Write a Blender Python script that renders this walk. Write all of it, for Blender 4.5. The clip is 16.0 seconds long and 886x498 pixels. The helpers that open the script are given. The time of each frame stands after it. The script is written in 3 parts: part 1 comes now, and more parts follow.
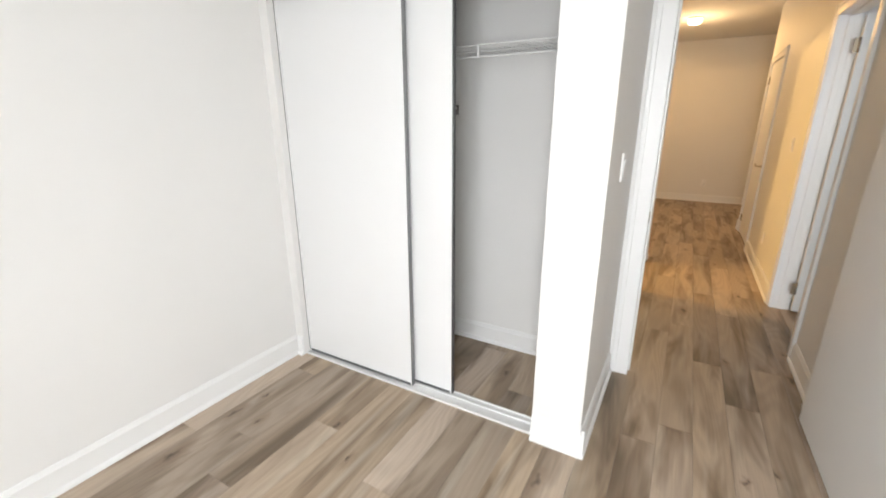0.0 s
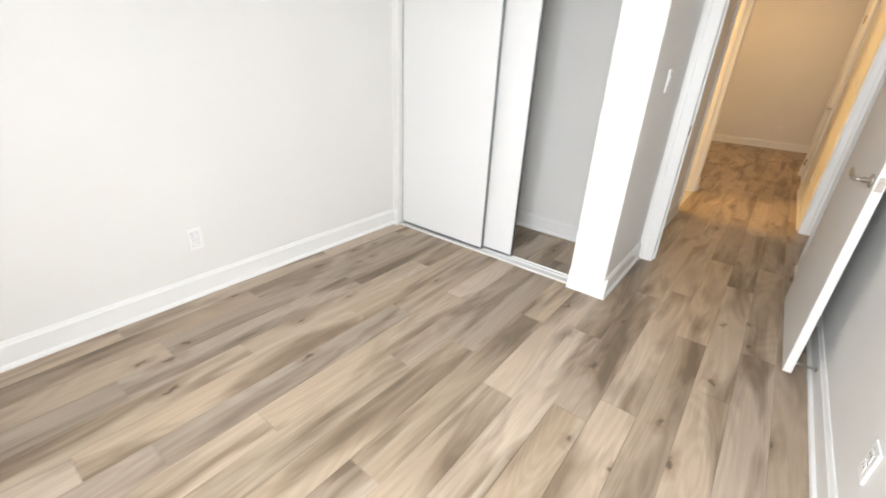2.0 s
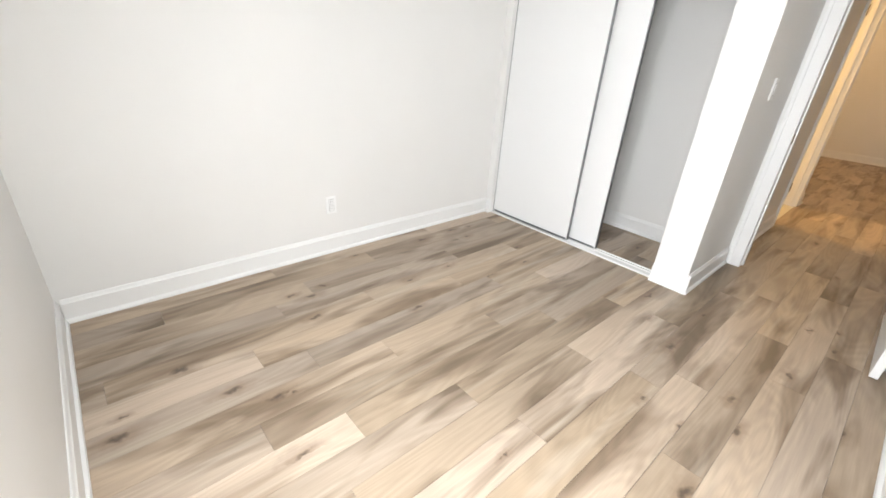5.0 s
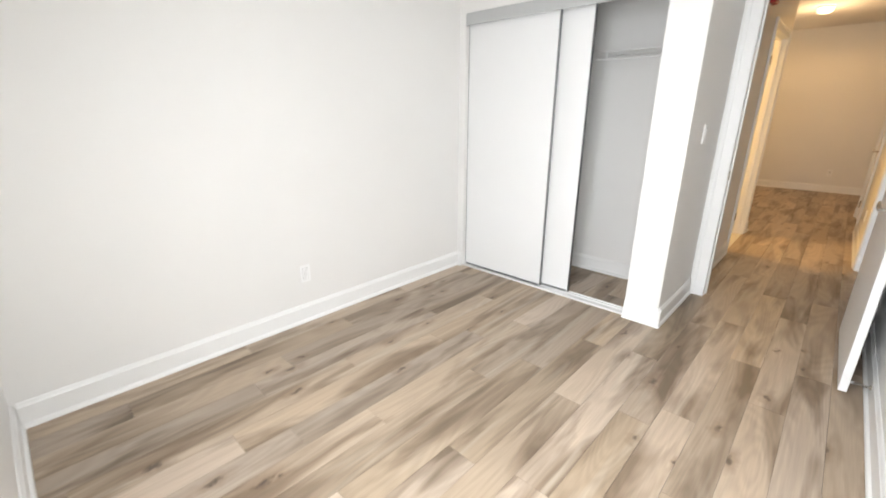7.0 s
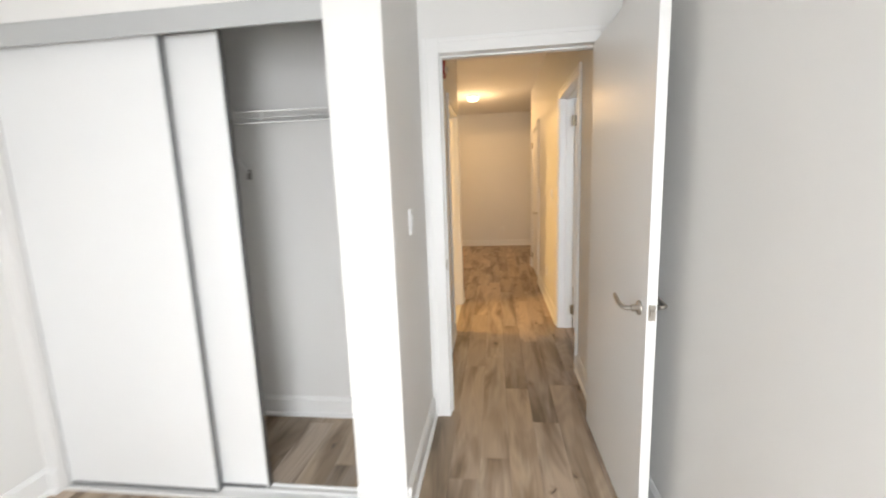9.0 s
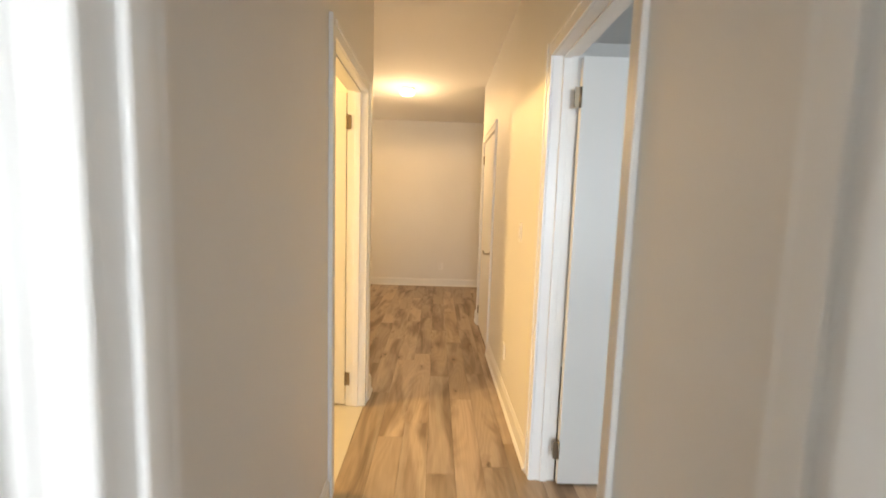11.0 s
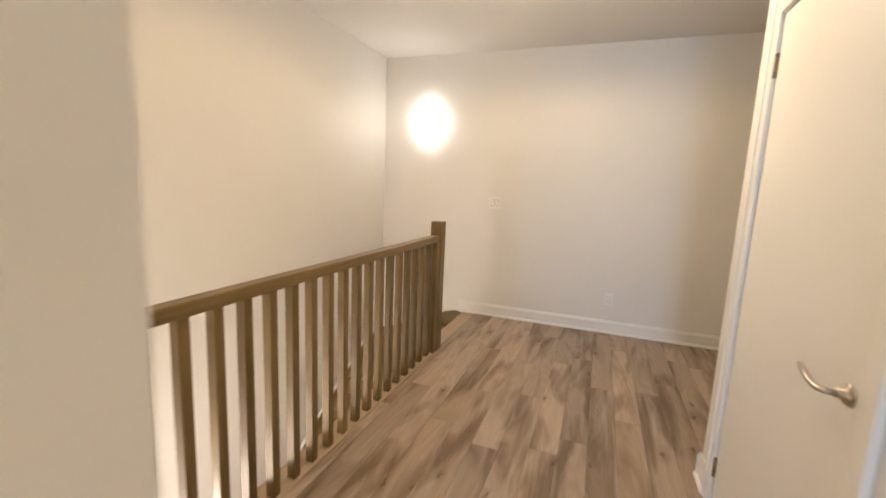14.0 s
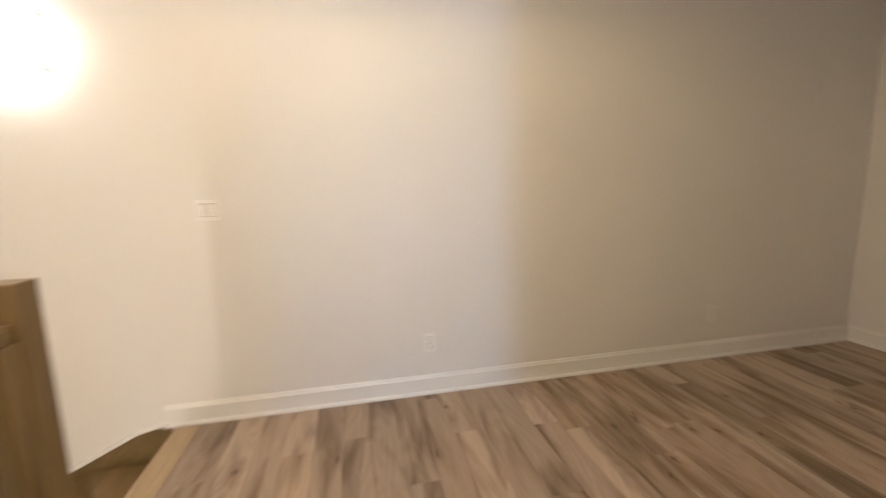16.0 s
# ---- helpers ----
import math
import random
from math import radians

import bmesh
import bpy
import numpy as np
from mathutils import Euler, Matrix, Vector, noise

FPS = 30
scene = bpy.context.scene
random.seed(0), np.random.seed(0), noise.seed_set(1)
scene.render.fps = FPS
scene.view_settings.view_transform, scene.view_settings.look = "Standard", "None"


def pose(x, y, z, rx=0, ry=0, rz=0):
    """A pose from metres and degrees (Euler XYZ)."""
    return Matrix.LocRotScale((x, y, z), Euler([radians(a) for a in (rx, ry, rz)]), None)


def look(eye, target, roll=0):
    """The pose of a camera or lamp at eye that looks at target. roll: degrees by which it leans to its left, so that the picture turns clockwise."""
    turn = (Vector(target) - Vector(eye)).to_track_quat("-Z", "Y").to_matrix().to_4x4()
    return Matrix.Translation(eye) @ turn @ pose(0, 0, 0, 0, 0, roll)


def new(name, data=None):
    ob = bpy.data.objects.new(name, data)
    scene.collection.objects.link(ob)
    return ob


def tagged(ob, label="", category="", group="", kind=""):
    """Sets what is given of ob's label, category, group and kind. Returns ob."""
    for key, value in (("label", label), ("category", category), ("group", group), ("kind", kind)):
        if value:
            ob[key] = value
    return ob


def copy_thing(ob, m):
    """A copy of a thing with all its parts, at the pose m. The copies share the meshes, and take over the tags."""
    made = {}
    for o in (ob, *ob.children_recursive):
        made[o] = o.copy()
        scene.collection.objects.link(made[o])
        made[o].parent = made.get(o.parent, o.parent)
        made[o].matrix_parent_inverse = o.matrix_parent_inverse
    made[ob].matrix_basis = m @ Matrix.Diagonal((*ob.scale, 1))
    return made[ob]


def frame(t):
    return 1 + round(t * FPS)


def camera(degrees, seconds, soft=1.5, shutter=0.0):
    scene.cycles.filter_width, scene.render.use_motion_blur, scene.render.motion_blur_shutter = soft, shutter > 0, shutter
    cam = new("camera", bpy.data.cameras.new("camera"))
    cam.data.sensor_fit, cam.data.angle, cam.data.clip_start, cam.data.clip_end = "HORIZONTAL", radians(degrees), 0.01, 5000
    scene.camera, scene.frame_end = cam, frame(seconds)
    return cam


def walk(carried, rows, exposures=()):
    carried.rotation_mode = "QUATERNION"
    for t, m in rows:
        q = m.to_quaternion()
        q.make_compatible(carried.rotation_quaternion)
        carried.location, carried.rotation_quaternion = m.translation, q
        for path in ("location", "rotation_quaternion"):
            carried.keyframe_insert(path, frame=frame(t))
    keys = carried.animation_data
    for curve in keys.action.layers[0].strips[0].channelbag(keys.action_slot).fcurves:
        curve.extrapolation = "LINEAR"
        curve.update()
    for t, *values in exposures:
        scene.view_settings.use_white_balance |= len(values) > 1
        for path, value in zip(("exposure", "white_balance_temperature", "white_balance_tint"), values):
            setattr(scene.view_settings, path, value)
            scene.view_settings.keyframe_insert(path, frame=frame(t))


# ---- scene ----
cam = camera(93.3, 16.0, soft=1.6, shutter=0.5)
PATH = [
    (0, (0.049, 0.059, 1.399), (-0.904, 1.719, 0.818), -0.2),
    (0.5, (0.15, -0.204, 1.325), (-0.751, 1.481, 0.735), -0.5),
    (1, (0.276, -0.387, 1.315), (-0.631, 1.275, 0.67), 0.9),
    (1.5, (0.393, -0.514, 1.315), (-0.648, 1.016, 0.557), 2.0),
    (2, (0.361, -0.683, 1.304), (-0.729, 0.761, 0.452), 2.8),
    (2.5, (0.351, -0.816, 1.312), (-0.853, 0.502, 0.409), 3.5),
    (3, (0.406, -0.884, 1.314), (-0.902, 0.326, 0.406), 4.5),
    (3.5, (0.449, -0.941, 1.3), (-0.915, 0.223, 0.414), 5.3),
    (4, (0.46, -0.983, 1.297), (-0.891, 0.192, 0.405), 5.3),
    (6.5, (0.502, -1.14, 1.337), (-0.78, 0.209, 0.603), 1.7),
    (7, (0.483, -1.11, 1.344), (-0.819, 0.275, 0.721), 0.1),
    (7.5, (0.433, -0.958, 1.364), (-0.767, 0.571, 0.895), -1.7),
    (8, (0.376, -0.634, 1.394), (-0.518, 1.115, 1.017), -0.5),
    (8.5, (0.292, -0.296, 1.373), (-0.269, 1.593, 1.029), -1.1),
    (9, (0.199, 0.108, 1.395), (-0.05, 2.066, 1.073), -2.1),
    (9.5, (0.226, 0.542, 1.398), (0.162, 2.521, 1.118), -1.2),
    (11.8, (0.268, 2.716, 1.350), (0.302, 4.705, 1.143), 2.1),
    (12, (0.246, 2.882, 1.392), (0.226, 4.871, 1.178), 1.4),
    (12.5, (0.258, 3.312, 1.383), (0.050, 5.288, 1.137), 1.3),
    (13, (0.252, 3.815, 1.393), (-0.036, 5.775, 1.122), 0.9),
    (13.5, (0.260, 4.274, 1.380), (-0.207, 6.198, 1.095), 1.0),
    (14, (0.198, 4.669, 1.356), (-0.486, 6.524, 1.058), 2.5),
    (14.5, (0.091, 5.124, 1.355), (-0.532, 7.005, 1.085), 0.8),
    (15, (0.01, 5.557, 1.36), (-0.449, 7.487, 1.105), 1.1),
    (15.5, (-0.075, 6.015, 1.343), (-0.208, 7.987, 1.04), 1.1),
    (16, (-0.064, 6.467, 1.303), (0.346, 8.402, 1.005), -1.5),
]
EXPOSURES = [(0, 0.0, 6500, 10), (8.6, 0.0, 6500, 10), (9.5, 0.12, 6500, 10), (11.8, 0.4, 6000, 5), (12.5, 0.18, 5500, 3), (13, 0.04, 5050, 4), (13.5, 0.27, 4800, 6), (14, 0.5, 4700, 7), (14.5, 0.5, 4650, 7), (16, 0.72, 4650, 7)]
walk(cam, [(t, look(eye, target, roll)) for t, eye, target, roll in PATH], EXPOSURES)

# ---------------- world, sun, large lights ----------------
world = bpy.data.worlds.new("sky")
scene.world = world
world.use_nodes = True
wn = world.node_tree.nodes
sky = wn.new("ShaderNodeTexSky")
sky.sky_type = "NISHITA"
sky.sun_disc = False
sky.sun_elevation = radians(38)
sky.sun_rotation = radians(60)
wn["Background"].inputs["Strength"].default_value = 0.12
world.node_tree.links.new(sky.outputs[0], wn["Background"].inputs["Color"])


def area(name, m, sx, sy, watts, colour):
    d = bpy.data.lights.new(name, "AREA")
    d.shape, d.size, d.size_y, d.energy, d.color = "RECTANGLE", sx, sy, watts, colour
    ob = new(name, d)
    ob.matrix_world = m
    return ob


def point(name, loc, watts, colour, radius):
    d = bpy.data.lights.new(name, "POINT")
    d.energy, d.color, d.shadow_soft_size = watts, colour, radius
    ob = new(name, d)
    ob.location = loc
    return ob


DAY = (0.945, 0.975, 1.0)
WARM = (1.0, 0.56, 0.19)
area("bedroom_window_light", look((0.24, -1.33, 1.30), (-0.10, 0.60, -0.15)), 0.9, 1.75, 86, DAY)
area("side_room_window_light", look((2.2, -1.33, 1.5), (1.8, 3.6, 1.1)), 1.4, 1.3, 76, (0.85, 0.93, 1.0))
hall = bpy.data.lights.new("hall_lamp_light", "SPOT")
hall.energy, hall.color, hall.shadow_soft_size, hall.spot_size, hall.spot_blend = 42, WARM, 0.07, radians(178), 0.25
new("hall_lamp_light", hall).matrix_world = pose(-0.12, 7.04, 2.57)
point("hall_lamp_glow", (-0.12, 7.04, 2.34), 17, (1.0, 0.66, 0.34), 0.07)
# unseen fill light, added to brighten the stairwell wall from below
point("lower_stair_fill_light", (-1.60, 5.14, -0.45), 34, (1.0, 0.66, 0.38), 0.06)
area("vanity_light", look((-1.96, 4.06, 2.13), (0.3, 3.75, 1.15)), 0.42, 0.10, 46, (1.0, 0.585, 0.185))


# ---------------- materials ----------------
def material(name, rough=0.5, metal=0.0):
    m = bpy.data.materials.new(name)
    m.use_nodes = True
    n, l = m.node_tree.nodes, m.node_tree.links
    b = n["Principled BSDF"]
    b.inputs["Roughness"].default_value = rough
    b.inputs["Metallic"].default_value = metal
    return m, n, l, b


def paint(name, colour, rough=0.5, bump=0.03, scale=220, vary=0.03):
    """Rolled wall paint: faint cloudy tone and orange-peel relief."""
    m, n, l, b = material(name, rough)
    tc = n.new("ShaderNodeTexCoord")
    big = n.new("ShaderNodeTexNoise")
    big.inputs["Scale"].default_value = 1.7
    big.inputs["Detail"].default_value = 4
    l.new(tc.outputs["Object"], big.inputs["Vector"])
    mix = n.new("ShaderNodeMix")
    mix.data_type = "RGBA"
    mix.inputs[6].default_value = (*[c * (1 - vary) for c in colour], 1)
    mix.inputs[7].default_value = (*[min(1, c * (1 + vary)) for c in colour], 1)
    l.new(big.outputs["Fac"], mix.inputs[0])
    l.new(mix.outputs[2], b.inputs["Base Color"])
    fine = n.new("ShaderNodeTexNoise")
    fine.inputs["Scale"].default_value = scale
    fine.inputs["Detail"].default_value = 3
    l.new(tc.outputs["Object"], fine.inputs["Vector"])
    bp = n.new("ShaderNodeBump")
    bp.inputs["Strength"].default_value = bump * 4
    bp.inputs["Distance"].default_value = 0.001
    l.new(fine.outputs["Fac"], bp.inputs["Height"])
    l.new(bp.outputs["Normal"], b.inputs["Normal"])
    return m


def wood(name, dark, light, rough, along, stretch=22.0, contrast=1.0, bands=(9.0, 1.1)):
    """Grained wood under matt stain: long fibres, cloudy bands; tone differs from piece to piece."""
    m, n, l, b = material(name, rough)
    b.inputs["Specular IOR Level"].default_value = 0.25
    tc, oi = n.new("ShaderNodeTexCoord"), n.new("ShaderNodeObjectInfo")
    off = n.new("ShaderNodeVectorMath")
    off.operation = "MULTIPLY_ADD"
    comb = n.new("ShaderNodeCombineXYZ")
    for i in range(3):
        l.new(oi.outputs["Random"], comb.inputs[i])
    off.inputs[1].default_value = (37.0, 91.0, 13.0)
    l.new(comb.outputs[0], off.inputs[0])
    l.new(tc.outputs["Object"], off.inputs[2])

    def noise_at(scale, along_scale, detail=6, distort=0.0, rough_=0.6):
        mp = n.new("ShaderNodeMapping")
        s = [scale, scale, scale]
        s[along] = along_scale
        mp.inputs["Scale"].default_value = s
        l.new(off.outputs[0], mp.inputs["Vector"])
        t = n.new("ShaderNodeTexNoise")
        t.inputs["Scale"].default_value = 1.0
        t.inputs["Detail"].default_value = detail
        t.inputs["Roughness"].default_value = rough_
        t.inputs["Distortion"].default_value = distort
        l.new(mp.outputs[0], t.inputs["Vector"])
        return t, mp

    band, _ = noise_at(bands[0], bands[1], 6, 0.4)
    fibre, _ = noise_at(95.0, 95.0 / stretch, 5, 0.3, 0.7)
    ramp = n.new("ShaderNodeValToRGB")
    ramp.color_ramp.elements[0].position = 0.5 - 0.22 / contrast
    ramp.color_ramp.elements[0].color = (*dark, 1)
    ramp.color_ramp.elements[1].position = 0.5 + 0.2 / contrast
    ramp.color_ramp.elements[1].color = (*light, 1)
    l.new(band.outputs["Fac"], ramp.inputs["Fac"])
    fm = n.new("ShaderNodeMapRange")
    fm.inputs["From Min"].default_value, fm.inputs["From Max"].default_value = 0.3, 0.7
    fm.inputs["To Min"].default_value, fm.inputs["To Max"].default_value = 0.82, 1.10
    l.new(fibre.outputs["Fac"], fm.inputs["Value"])
    mul = n.new("ShaderNodeVectorMath")
    mul.operation = "SCALE"
    l.new(ramp.outputs["Color"], mul.inputs[0])
    l.new(fm.outputs[0], mul.inputs["Scale"])
    tone = n.new("ShaderNodeMapRange")
    tone.inputs["To Min"].default_value, tone.inputs["To Max"].default_value = 0.74, 1.18
    l.new(oi.outputs["Random"], tone.inputs["Value"])
    mul2 = n.new("ShaderNodeVectorMath")
    mul2.operation = "SCALE"
    l.new(mul.outputs[0], mul2.inputs[0])
    l.new(tone.outputs[0], mul2.inputs["Scale"])
    out = mul2.outputs[0]
    l.new(out, b.inputs["Base Color"])
    bp = n.new("ShaderNodeBump")
    bp.inputs["Strength"].default_value = 0.18
    bp.inputs["Distance"].default_value = 0.0008
    l.new(fibre.outputs["Fac"], bp.inputs["Height"])
    l.new(bp.outputs["Normal"], b.inputs["Normal"])
    return m


def vinyl_plank(name):
    """Printed oak plank: whitewashed to tan boards, smoky patches, ring figure, scattered knots."""
    m, n, l, b = material(name, 0.40)
    b.inputs["Specular IOR Level"].default_value = 0.35
    tc, oi = n.new("ShaderNodeTexCoord"), n.new("ShaderNodeObjectInfo")
    comb = n.new("ShaderNodeCombineXYZ")
    for i in range(3):
        l.new(oi.outputs["Random"], comb.inputs[i])
    off = n.new("ShaderNodeVectorMath")
    off.operation = "MULTIPLY_ADD"
    off.inputs[1].default_value = (37.0, 91.0, 13.0)
    l.new(comb.outputs[0], off.inputs[0])
    l.new(tc.outputs["Object"], off.inputs[2])

    def noise(across, along, detail, distort=0.0):
        mp = n.new("ShaderNodeMapping")
        mp.inputs["Scale"].default_value = (across, along, 1.0)
        l.new(off.outputs[0], mp.inputs["Vector"])
        t = n.new("ShaderNodeTexNoise")
        t.inputs["Scale"].default_value = 1.0
        t.inputs["Detail"].default_value = detail
        t.inputs["Distortion"].default_value = distort
        l.new(mp.outputs[0], t.inputs["Vector"])
        return t.outputs["Fac"]

    def ranged(v, a, b_, c, d):
        r = n.new("ShaderNodeMapRange")
        for key, val in (("From Min", a), ("From Max", b_), ("To Min", c), ("To Max", d)):
            r.inputs[key].default_value = val
        l.new(v, r.inputs["Value"])
        return r.outputs[0]

    def mathop(op, a, b_):
        q = n.new("ShaderNodeMath")
        q.operation = op
        for i, v in enumerate((a, b_)):
            if isinstance(v, float):
                q.inputs[i].default_value = v
            else:
                l.new(v, q.inputs[i])
        return q.outputs[0]

    def blend(fac, a, b_, mode="MIX"):
        q = n.new("ShaderNodeMix")
        q.data_type, q.blend_type = "RGBA", mode
        l.new(fac, q.inputs[0])
        for i, v in ((6, a), (7, b_)):
            if isinstance(v, tuple):
                q.inputs[i].default_value = (*v, 1)
            else:
                l.new(v, q.inputs[i])
        return q.outputs[2]

    # board tone: a second random from the first, so that hue and lightness differ apart
    hue = mathop("FRACT", mathop("MULTIPLY", oi.outputs["Random"], 17.31), 0.0)
    board = blend(hue, (0.468, 0.380, 0.302), (0.420, 0.322, 0.226))
    patch = noise(7.5, 1.25, 3.0, 0.6)
    col = blend(ranged(patch, 0.46, 0.66, 0.0, 0.85), board, (0.160, 0.112, 0.072))
    cream = noise(13.0, 0.9, 2.0, 0.4)
    col = blend(ranged(cream, 0.55, 0.75, 0.0, 0.6), col, (0.54, 0.462, 0.37))
    # growth rings, drawn out along the board
    ring = mathop("SINE", mathop("MULTIPLY", noise(5.0, 0.75, 1.0, 0.4), 95.0), 0.0)
    fine = noise(150.0, 6.0, 3.0, 0.2)
    shade = mathop("MULTIPLY", ranged(ring, -1.0, 1.0, 0.935, 1.03), ranged(fine, 0.3, 0.7, 0.93, 1.06))
    shade = mathop("MULTIPLY", shade, ranged(oi.outputs["Random"], 0.0, 1.0, 0.80, 1.14))
    sc_ = n.new("ShaderNodeVectorMath")
    sc_.operation = "SCALE"
    l.new(col, sc_.inputs[0])
    l.new(shade, sc_.inputs["Scale"])
    # knots in some of the cells, dark at the heart with a brown halo drawn along the grain
    mp = n.new("ShaderNodeMapping")
    mp.inputs["Scale"].default_value = (6.2, 2.5, 1.0)
    l.new(off.outputs[0], mp.inputs["Vector"])
    wob = n.new("ShaderNodeTexNoise")
    wob.inputs["Scale"].default_value = 24.0
    l.new(off.outputs[0], wob.inputs["Vector"])
    add = n.new("ShaderNodeVectorMath")
    add.operation = "MULTIPLY_ADD"
    add.inputs[1].default_value = (0.30, 0.22, 0.0)
    l.new(wob.outputs["Color"], add.inputs[0])
    l.new(mp.outputs[0], add.inputs[2])
    v = n.new("ShaderNodeTexVoronoi")
    v.voronoi_dimensions = "2D"
    v.inputs["Scale"].default_value = 1.0
    l.new(add.outputs[0], v.inputs["Vector"])
    sep = n.new("ShaderNodeSeparateColor")
    l.new(v.outputs["Color"], sep.inputs[0])
    has = mathop("GREATER_THAN", sep.outputs[0], 0.70)
    size = ranged(sep.outputs[1], 0.0, 1.0, 0.45, 1.35)
    dist = mathop("DIVIDE", v.outputs["Distance"], size)
    halo = mathop("MULTIPLY", ranged(dist, 0.05, 0.26, 0.5, 0.0), has)
    core = mathop("MULTIPLY", ranged(dist, 0.02, 0.09, 0.7, 0.0), has)
    out = blend(halo, sc_.outputs[0], (0.19, 0.122, 0.078))
    out = blend(core, out, (0.05, 0.036, 0.027))
    l.new(out, b.inputs["Base Color"])
    l.new(ranged(fine, 0.3, 0.7, 0.36, 0.48), b.inputs["Roughness"])
    bp = n.new("ShaderNodeBump")
    bp.inputs["Strength"].default_value = 0.15
    bp.inputs["Distance"].default_value = 0.0006
    l.new(fine, bp.inputs["Height"])
    l.new(bp.outputs["Normal"], b.inputs["Normal"])
    return m


def metal(name, colour, rough):
    m, n, l, b = material(name, rough, 1.0)
    b.inputs["Base Color"].default_value = (*colour, 1)
    t = n.new("ShaderNodeTexNoise")
    t.inputs["Scale"].default_value = 60
    r = n.new("ShaderNodeMapRange")
    r.inputs["To Min"].default_value, r.inputs["To Max"].default_value = rough * 0.8, rough * 1.25
    l.new(t.outputs["Fac"], r.inputs["Value"])
    l.new(r.outputs[0], b.inputs["Roughness"])
    return m


def plain(name, colour, rough):
    m, n, l, b = material(name, rough)
    b.inputs["Base Color"].default_value = (*colour, 1)
    return m


def glowing(name, colour, strength):
    m, n, l, b = material(name, 0.3)
    b.inputs["Base Color"].default_value = (0.8, 0.8, 0.78, 1)
    b.inputs["Emission Color"].default_value = (*colour, 1)
    b.inputs["Emission Strength"].default_value = strength
    return m


WALL = paint("wall_paint", (0.80, 0.793, 0.775), 0.55)
CEIL = paint("ceiling_paint", (0.80, 0.79, 0.77), 0.8, 0.06, 160)
TRIM = paint("trim_paint", (0.84, 0.84, 0.83), 0.33, 0.01, 90, 0.015)
DOORP = paint("door_paint", (0.82, 0.82, 0.81), 0.36, 0.015, 130, 0.015)
SLIDER = paint("sliding_panel", (0.81, 0.815, 0.815), 0.45, 0.02, 240, 0.015)
FLOORW = vinyl_plank("plank_floor")
OAK = wood("stained_oak", (0.14, 0.097, 0.036), (0.25, 0.178, 0.068), 0.38, 2, 30)
OAKY = wood("stained_oak_lengthwise", (0.18, 0.126, 0.050), (0.31, 0.222, 0.092), 0.38, 1, 30)
TREADW = wood("stair_oak", (0.22, 0.15, 0.06), (0.33, 0.235, 0.105), 0.4, 1, 26)
NOSING = wood("nosing_oak", (0.34, 0.262, 0.16), (0.50, 0.40, 0.26), 0.4, 1, 26)
NICKEL = metal("satin_nickel", (0.50, 0.465, 0.42), 0.32)
HINGEM = metal("hinge_metal", (0.27, 0.22, 0.16), 0.42)
ALU = paint("track_enamel", (0.47, 0.48, 0.48), 0.35, 0.01, 120, 0.02)
# dark grey of the bottom rail, and of edge strips that stand for shade
EDGE = metal("edge_shade_and_rail_metal", (0.26, 0.265, 0.27), 0.4)
PLATE = plain("cover_plate_plastic", (0.88, 0.88, 0.875), 0.3)
# dark grey for the shade around rockers and receptacles
RIM_SHADE = plain("plate_rim_shade", (0.30, 0.29, 0.28), 0.6)
SLOT = plain("socket_slot", (0.05, 0.05, 0.05), 0.6)
WIRE = plain("white_coated_wire", (0.78, 0.78, 0.77), 0.4)
REDP = plain("red_alarm_plastic", (0.45, 0.025, 0.03), 0.35)
CLEAR = plain("strobe_lens", (0.75, 0.75, 0.75), 0.15)
SUB = plain("subfloor", (0.12, 0.09, 0.07), 0.9)
TILE = paint("bath_floor_tile", (0.62, 0.60, 0.55), 0.35, 0.01, 50, 0.05)
RUBBER = plain("grey_rubber", (0.25, 0.24, 0.23), 0.6)
GLOW = glowing("lamp_glass", (1.0, 0.72, 0.42), 5)
GLOWS = glowing("sconce_glass", (1.0, 0.72, 0.45), 12)
GLASS, gn, gl, gb = material("window_glass", 0.0)
gb.inputs["Transmission Weight"].default_value = 1.0


# ---------------- building helpers ----------------
def box(bm, x0, x1, y0, y1, z0, z1, bevel=0.0, m=None):
    vs = [bm.verts.new((x, y, z)) for x in (x0, x1) for y in (y0, y1) for z in (z0, z1)]
    fs = [bm.faces.new([vs[i] for i in f]) for f in
          ((0, 1, 3, 2), (4, 6, 7, 5), (0, 4, 5, 1), (2, 3, 7, 6), (0, 2, 6, 4), (1, 5, 7, 3))]
    if m is not None:
        bmesh.ops.transform(bm, matrix=m, verts=vs)
    if bevel:
        es = {e for f in fs for e in f.edges}
        bmesh.ops.bevel(bm, geom=list(es), offset=bevel, segments=2, affect="EDGES", profile=0.5)
    return bm


def boxes(*rows, bevel=0.0):
    bm = bmesh.new()
    for r in rows:
        box(bm, *r, bevel=bevel)
    return bm


